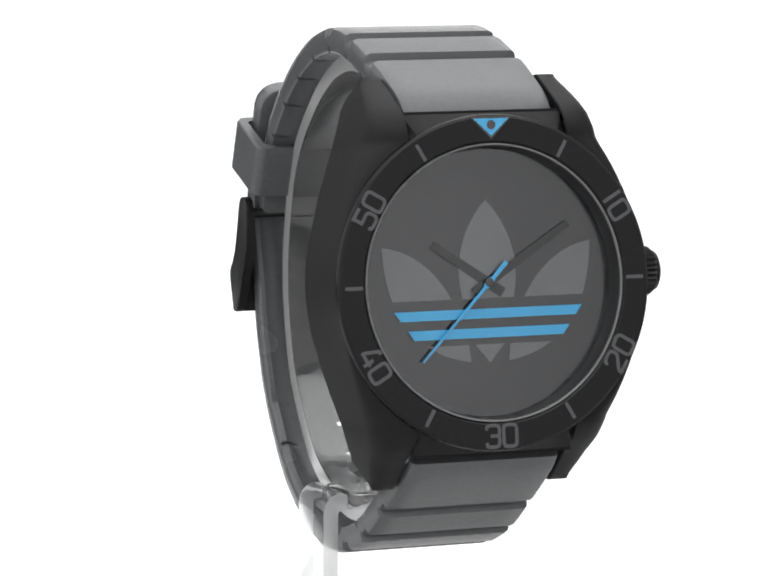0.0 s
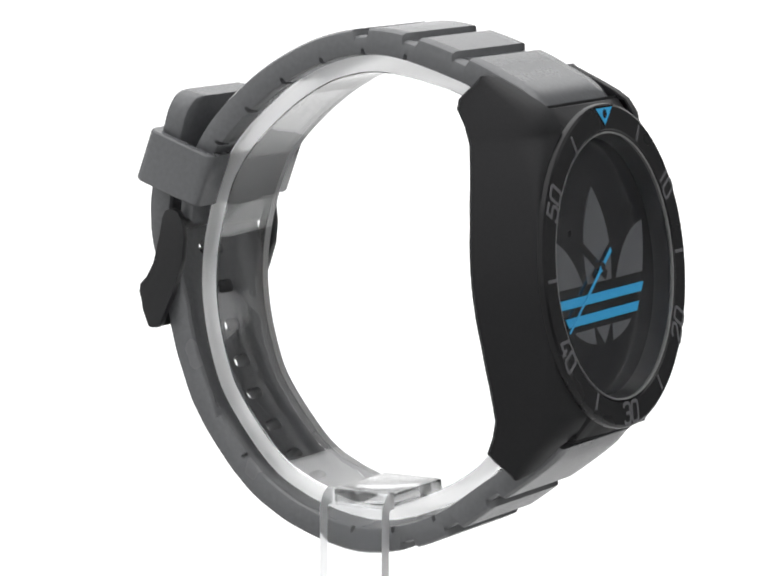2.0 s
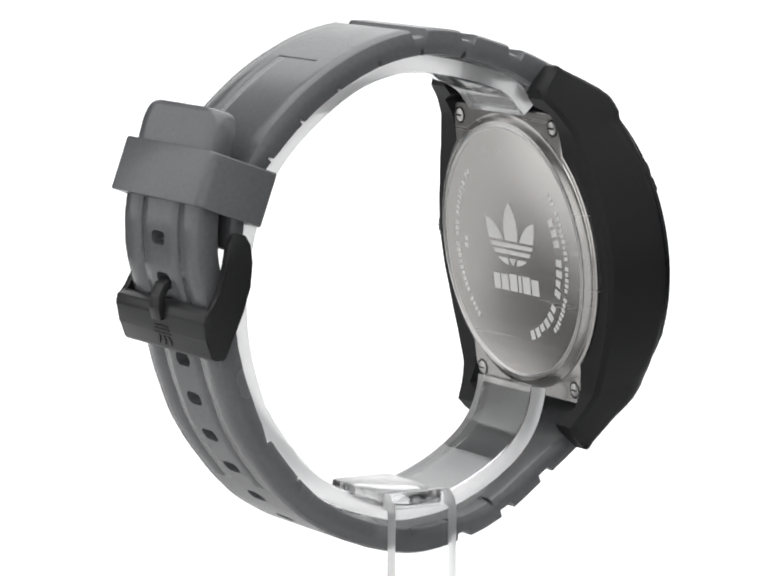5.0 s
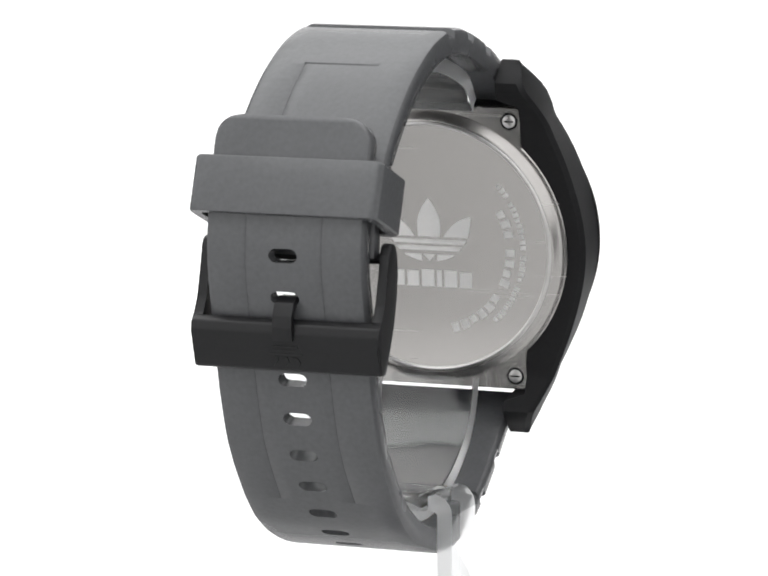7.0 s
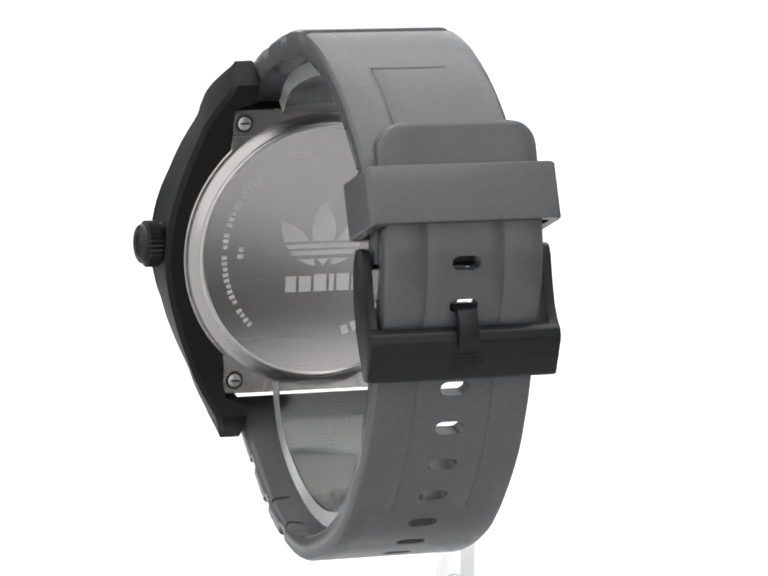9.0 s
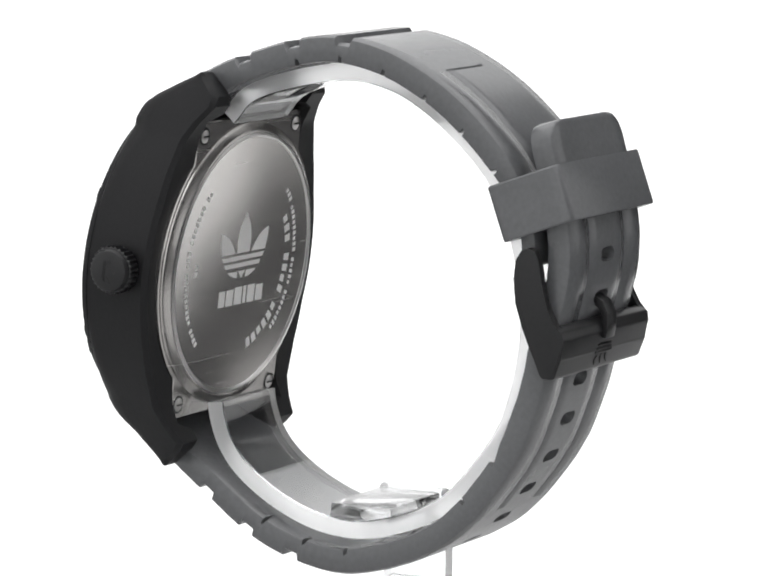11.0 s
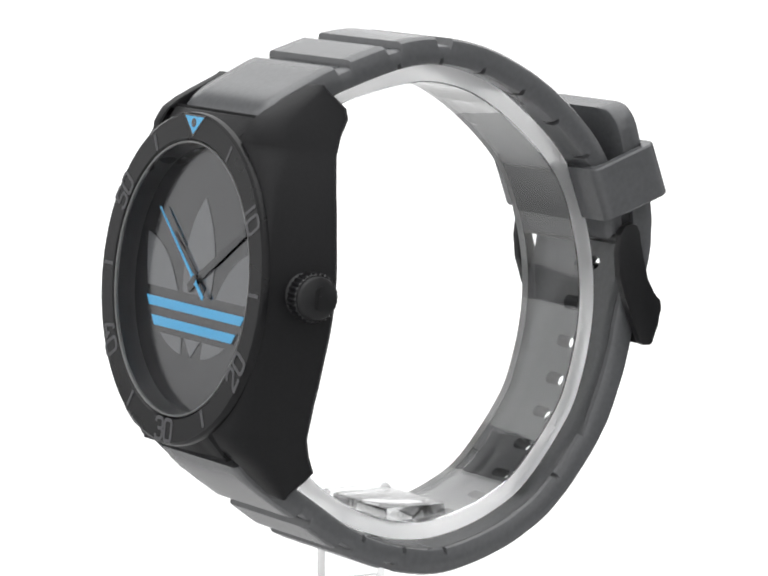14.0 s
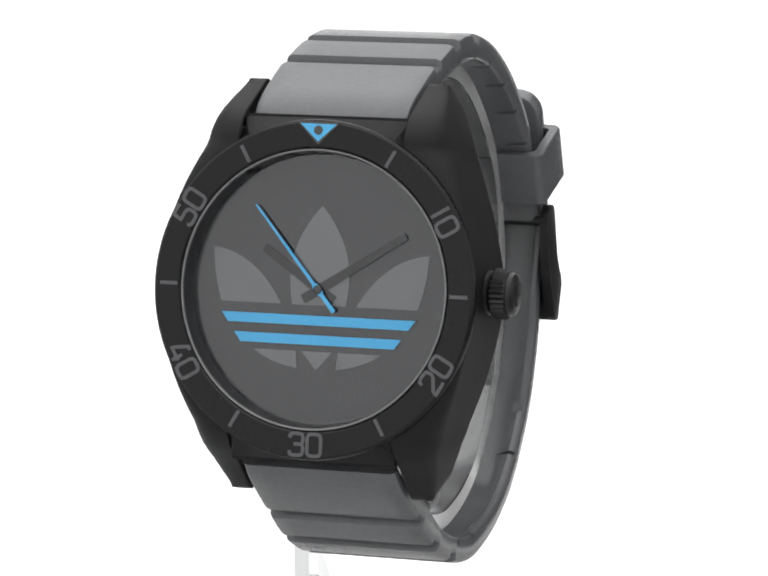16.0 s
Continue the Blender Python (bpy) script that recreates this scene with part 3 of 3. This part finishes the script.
    bmesh.ops.remove_doubles(bm, verts=bm.verts, dist=0.0005)
    return part(name, bm, RUBBER, watch, label, space=UP, sharp=38)


upper = Path([(-28.5, 20.6), (-27.5, 22.7), (-25.3, 24.6), (-21.4, 26.5), (-17.0, 28.4), (-7.6, 31.25), (-0.8, 31.95), (6.2, 30.65), (12.5, 27.85), (18.2, 24.0), (23.9, 18.5), (27.3, 13.2), (28.9, 8.4), (29.4, 3.2)])
lower = Path([(-31.5, -24.4), (-30.0, -26.3), (-26.9, -28.9), (-21.9, -32.6), (-14.9, -37.6), (-8.4, -40.4), (-0.6, -41.8), (6.3, -40.7), (13.2, -38.0), (19.5, -33.4), (26.2, -24.8), (29.4, -17.4), (30.9, -12.2), (31.6, -8.2), (32.9, -4.0), (34.0, 0.5), (34.3, 5.0), (33.6, 10.5), (32.3, 16.0), (30.6, 22.0)])
u0, l0 = upper.near(-17.1, 29.3), lower.near(-21.9, -32.6)
cuts_up = [(u0 + 1.1 + 8.2 * i, 2.3) for i in range(3)]
cuts_low = [(l0 + 0.3 + 7.9 * i, 2.3) for i in range(3)]
build_strap("upper_strap", upper, 1, lambda s: 3.7 + 1.3 * max(0.0, 1 - s / 14) - 1.3 * min(max((s - upper.length + 16) / 11, 0.0), 1.0), cuts_up, [upper.near(0, 30) - 7.7 + 7.7 * i for i in range(6)], [], upper.near(13.2, 27.3), upper.length, False, "grey rubber strap half with stepped ribs")
first = lower.near(35.2, 3.6)
hole_stops = [first - 5.88 * i for i in range(10)]
build_strap("lower_strap", lower, -1, lambda s: min(1.6 + s * 0.22, 3.6) - max(0.0, s - lower.length + 14) * 0.015, cuts_low, [lower.near(-6, -40) + 7.6 * i for i in range(-1, 6)], hole_stops, lower.near(26.2, -24.8) - 8, lower.length - 9, True, "grey rubber strap half with slotted holes")


# ---------- keeper and buckle ----------
BUCKLED = UP @ Matrix.Translation((SWAY, 0.7, 0))
BUCKLE_AT = UP @ Matrix.Translation((SWAY - 0.2, 0.2, -0.35))


def rounded(w, h, r, n=5):
    pts = []
    for cx, cy, a0 in ((w - r, h - r, 0), (-w + r, h - r, 90), (-w + r, -h + r, 180), (w - r, -h + r, 270)):
        pts += [(cx + r * math.cos(radians(a0 + 90 * i / n)), cy + r * math.sin(radians(a0 + 90 * i / n))) for i in range(n + 1)]
    return pts


def build_keeper():
    bm = bmesh.new()
    out, inn = rounded(13.35, 5.5, 1.4), rounded(11.9, 4.2, 0.8)
    rows = [[bm.verts.new((p[0], p[1], h)) for p in pts] for pts, h in ((out, -4.5), (out, 2.7), (inn, 2.95), (inn, -4.75))]
    small = [[bm.verts.new((p[0] * k, p[1] * k, h)) for p in out] for k, h in ((0.985, -4.75), (0.985, 2.95))]
    order = [small[0], rows[0], rows[1], small[1], rows[2], rows[3]]
    n = len(out)
    for a, b in zip(order, order[1:] + order[:1]):
        for i in range(n):
            bm.faces.new((a[i], a[(i + 1) % n], b[(i + 1) % n], b[i]))
    tilt = math.atan2(2.4, 6.8)
    c, s = math.cos(tilt), math.sin(tilt)
    bm.transform(Matrix(((1, 0, 0, 0), (0, c, -s, 28.6), (0, s, c, 12.0), (0, 0, 0, 1))))
    part("keeper_loop", bm, RUBBER, watch, "loose grey rubber keeper loop", space=BUCKLED)


build_keeper()


def build_buckle():
    arm = [(29.5, 5.7), (28.4, 5.3), (27.6, 4.0), (27.3, 1.5), (27.6, -1.8), (28.7, -5.0), (29.8, -7.6), (31.3, -11.2), (31.8, -11.6), (33.0, -11.6), (33.3, -11.3), (34.8, -6.6), (34.6, -5.3), (33.3, -4.4), (32.2, -2.4), (31.5, 1.0), (31.0, 4.2), (30.4, 5.4)]
    plate = [(32.75, -4.75), (33.5, -4.5), (34.6, -5.2), (34.85, -6.4), (34.3, -9.0), (33.45, -11.4), (33.0, -11.7), (32.0, -11.6), (31.9, -10.5), (32.3, -8.0)]
    buckle = part("buckle", prism(plate, -13.25, 13.25, axis=0, bevel=0.4), BUCKLE_BLACK, watch, "black coated metal pin buckle", space=BUCKLE_AT)
    for lo, hi in ((12.05, 13.4), (-13.4, -12.05)):
        part("buckle_arm", prism(arm, lo, hi, axis=0, bevel=0.3), BUCKLE_BLACK, buckle, space=BUCKLE_AT)
    run = [(31.4, -1.6), (33.2, -1.5), (34.7, -2.3), (35.5, -4.0), (35.6, -5.6), (35.25, -7.4)]
    back = [(34.6, -7.2), (34.85, -5.6), (34.75, -4.3), (34.2, -3.1), (33.0, -2.5), (31.4, -2.5)]
    part("buckle_tang", prism(run + back, -1.4, 1.4, axis=0, bevel=0.15), BUCKLE_BLACK, buckle, space=BUCKLE_AT)
    hinge = turned([(0, -12.6), (0.75, -12.6), (0.75, 12.6), (0, 12.6)], 20, closed=False)
    hinge.transform(Matrix(((0, 0, 1, 0), (1, 0, 0, 28.2), (0, 1, 0, 3.4), (0, 0, 0, 1))))
    part("hinge_pin", hinge, BUCKLE_BLACK, buckle, "thin black hinge pin", space=BUCKLE_AT)
    # the stamped emblem: plain slanted bars
    for half, z in ((1.9, -8.2), (2.2, -8.7), (2.5, -9.2)):
        y = 34.25 + (z + 9.0) * 0.3
        part("stamped_bar", prism([(y, z - 0.1), (y + 0.12, z - 0.1), (y + 0.12, z + 0.1), (y, z + 0.1)], -half, half, axis=0), BUCKLE_BLACK, buckle, space=BUCKLE_AT)
    for x, lean in ((-1.3, -0.55), (0.0, 0.0), (1.3, 0.55)):
        tip = prism([(x - 0.35, -9.65), (x + 0.35, -9.65), (x + 0.5 + lean * 0.6, -10.3), (x + lean, -10.9), (x - 0.5 + lean * 0.6, -10.3)], 0.0, 0.12)
        tip.transform(Matrix(((1, 0, 0, 0), (0, 0.3, 1, 36.95), (0, 1, 0, 0), (0, 0, 0, 1))))
        part("stamped_leaf", tip, BUCKLE_BLACK, buckle, space=BUCKLE_AT)
    return buckle


build_buckle()

# ---------- the display stand ----------
stand = new("display_stand")
stand.empty_display_size = 0.02
tagged(stand, "clear acrylic C-ring watch stand on a post", "stand")


def edged(ob, axis):
    """Gives the edge faces of a piece of sheet their own surface."""
    ob.data.materials.append(EDGE)
    for f in ob.data.polygons:
        f.material_index = int(abs(f.normal[axis]) > 0.9)
    return ob


def build_stand():
    path = Path([(-20.6, 20.4), (-17.0, 24.0), (-9.5, 26.5), (-1.0, 27.8), (5.4, 26.8), (10.5, 24.4), (15.6, 20.6), (20.6, 15.6), (23.8, 10.6), (25.5, 5.4), (26.8, -1.2), (26.9, -8.4), (25.4, -16.1), (22.7, -22.6), (16.2, -30.8), (10.7, -34.4), (5.0, -36.4), (-0.6, -37.2), (-7.0, -36.2), (-13.2, -33.6), (-18.4, -30.0), (-21.3, -26.3), (-22.6, -22.8), (-23.0, -20.4)])
    bm, rows = bmesh.new(), []
    n = 140
    for i in range(n + 1):
        s = path.length * i / n
        p, q = path.at(s), path.inward(s, 1)
        rows.append([])
        for x, d in ((-7.4, -0.25), (-7.25, -0.4), (7.05, -0.4), (7.2, -0.25), (7.2, 2.05), (7.05, 2.2), (-7.25, 2.2), (-7.4, 2.05)):
            w = p + q * d
            rows[-1].append(bm.verts.new((x, w[0], w[1])))
    for a, b in zip(rows, rows[1:]):
        for k in range(8):
            bm.faces.new((a[k], a[(k + 1) % 8], b[(k + 1) % 8], b[k]))
    bm.faces.new(rows[0])
    bm.faces.new(rows[-1][::-1])
    edged(part("c_ring", bm, CLEAR, stand, "clear acrylic open ring with cloudy white edges", space=UP), 0)
    # a strip bent round and down into the post
    bend = [(-10.6 - 2.6 * math.sin(a), -35.7 + 2.9 * math.cos(a)) for a in (math.pi / 2 * i / 8 for i in range(9))]
    hollow = [(-10.6 - 0.4 * math.sin(a), -35.7 + 0.4 * math.cos(a)) for a in (math.pi / 2 * i / 5 for i in range(6))]
    strip = [(-9.6, -33.1), *bend, (-13.2, -64.0), (-11.0, -64.0), *hollow[::-1], (-9.6, -35.3)]
    bm = bmesh.new()
    prism([(x, z) for x, z in strip], -4.95, 4.95, bm, bevel=0.2)
    bm.transform(Matrix(((1, 0, 0, 0), (0, 0, 1, 0), (0, 1, 0, 0), (0, 0, 0, 1))))
    edged(part("post", bm, THIN, stand, "clear acrylic strip bent down into a post", space=UP), 1)
    part("bridge", prism([(-4.8, -35.3), (4.9, -35.3), (4.9, -33.1), (-4.8, -33.1)], -9.55, 5.2, axis=0, bevel=0.6), CLEAR, stand, "clear acrylic bridge across the ring", space=UP)
    part("ledge", prism(rounded(0.8, 6.0, 0.5), -48.0, -46.7, bevel=0.15), CLEAR, stand, "small clear ledge across the post", space=UP @ Matrix.Translation((-14.02, 0, 0)))
    # unseen pedestal, added under the post and white to brighten it
    part("pedestal", prism(rounded(1.6, 5.6, 0.8), -97.05, -64.0, bevel=0.2), FROSTED, stand, "added out-of-view white acrylic pedestal", space=UP @ Matrix.Translation((-12.25, 0, 0)))
    part("foot_plate", prism([(-22, -20), (22, -20), (22, 20), (-22, 20)], -100.0, -97.05, bevel=0.5), CLEAR, stand, "clear acrylic foot plate", space=Matrix.Translation((-8, 0, 100.0)))
    for ob in stand.children:
        ob.visible_shadow = False


build_stand()


# ---------- what moves ----------
def turn_angle(t):
    """Degrees by which the turntable has turned: nearly even."""
    a = math.pi * t / 16
    return 22.65 + 19.8611 * t - 0.85 * math.sin(a) - 1.07 * math.sin(2 * a) + 0.43 * math.sin(3 * a) + 0.12 * math.sin(4 * a)


# small sideways drift of the turntable, in millimetres
DRIFT = [(0, -0.27), (0.5, 0.05), (1, 0.18), (1.5, 0.33), (2, 0.4), (2.5, 0.22), (3, 0.02), (4.2, 0.1), (6.3, 0.15), (6.5, 0.25), (7, 0.63), (7.5, 1.1), (8, 1.71), (8.5, 1.29), (9, 0.55), (9.5, 0.18), (9.7, 0.11), (11.8, -0.16), (12.7, 0.0), (13.2, 0.05), (13.5, 0.1), (14, 0.32), (14.5, 0.35), (15, 0.18), (15.5, -0.23), (16, -0.79)]
# small unevenness of the turning, in degrees
LAG = [(0, -1.03), (0.5, -1.0), (1, -0.8), (1.5, -0.65), (2, -0.45), (2.5, -0.15), (3, 0), (13.4, 0), (14, 0.08), (14.5, 0.13), (15, 0.2), (15.5, 0.38), (16, 0.6)]


def table_pose(t):
    a = turn_angle(t) + table(LAG, t)
    s, c = math.sin(radians(a)), math.cos(radians(a))
    x = 2.2 * c + table(DRIFT, t)
    y = 7.9 * s
    z = 0.15 - 0.17 * (t - 8) / 8
    return pose(x / 1000, y / 1000, z / 1000, 0, 0, a)


def motions():
    rows = [(i * 0.5, table_pose(i * 0.5)) for i in range(33)]
    walk(watch, rows)
    walk(stand, rows)
    here = MM @ CASE

    def dial_pose(angle):
        m = here @ Matrix.Rotation(-radians(angle), 4, "Z")
        return Matrix.LocRotScale(m.translation, m.to_3x3().normalized().to_quaternion(), None)

    # one step a second
    rows = [(0.0, dial_pose(224.0))]
    for n in range(1, 17):
        rows += [(n - 0.12, dial_pose(218.0 + 6.0 * n)), (n - 0.05, dial_pose(224.0 + 6.0 * n))]
    walk(seconds, rows + [(16.0, dial_pose(320.0))])


motions()
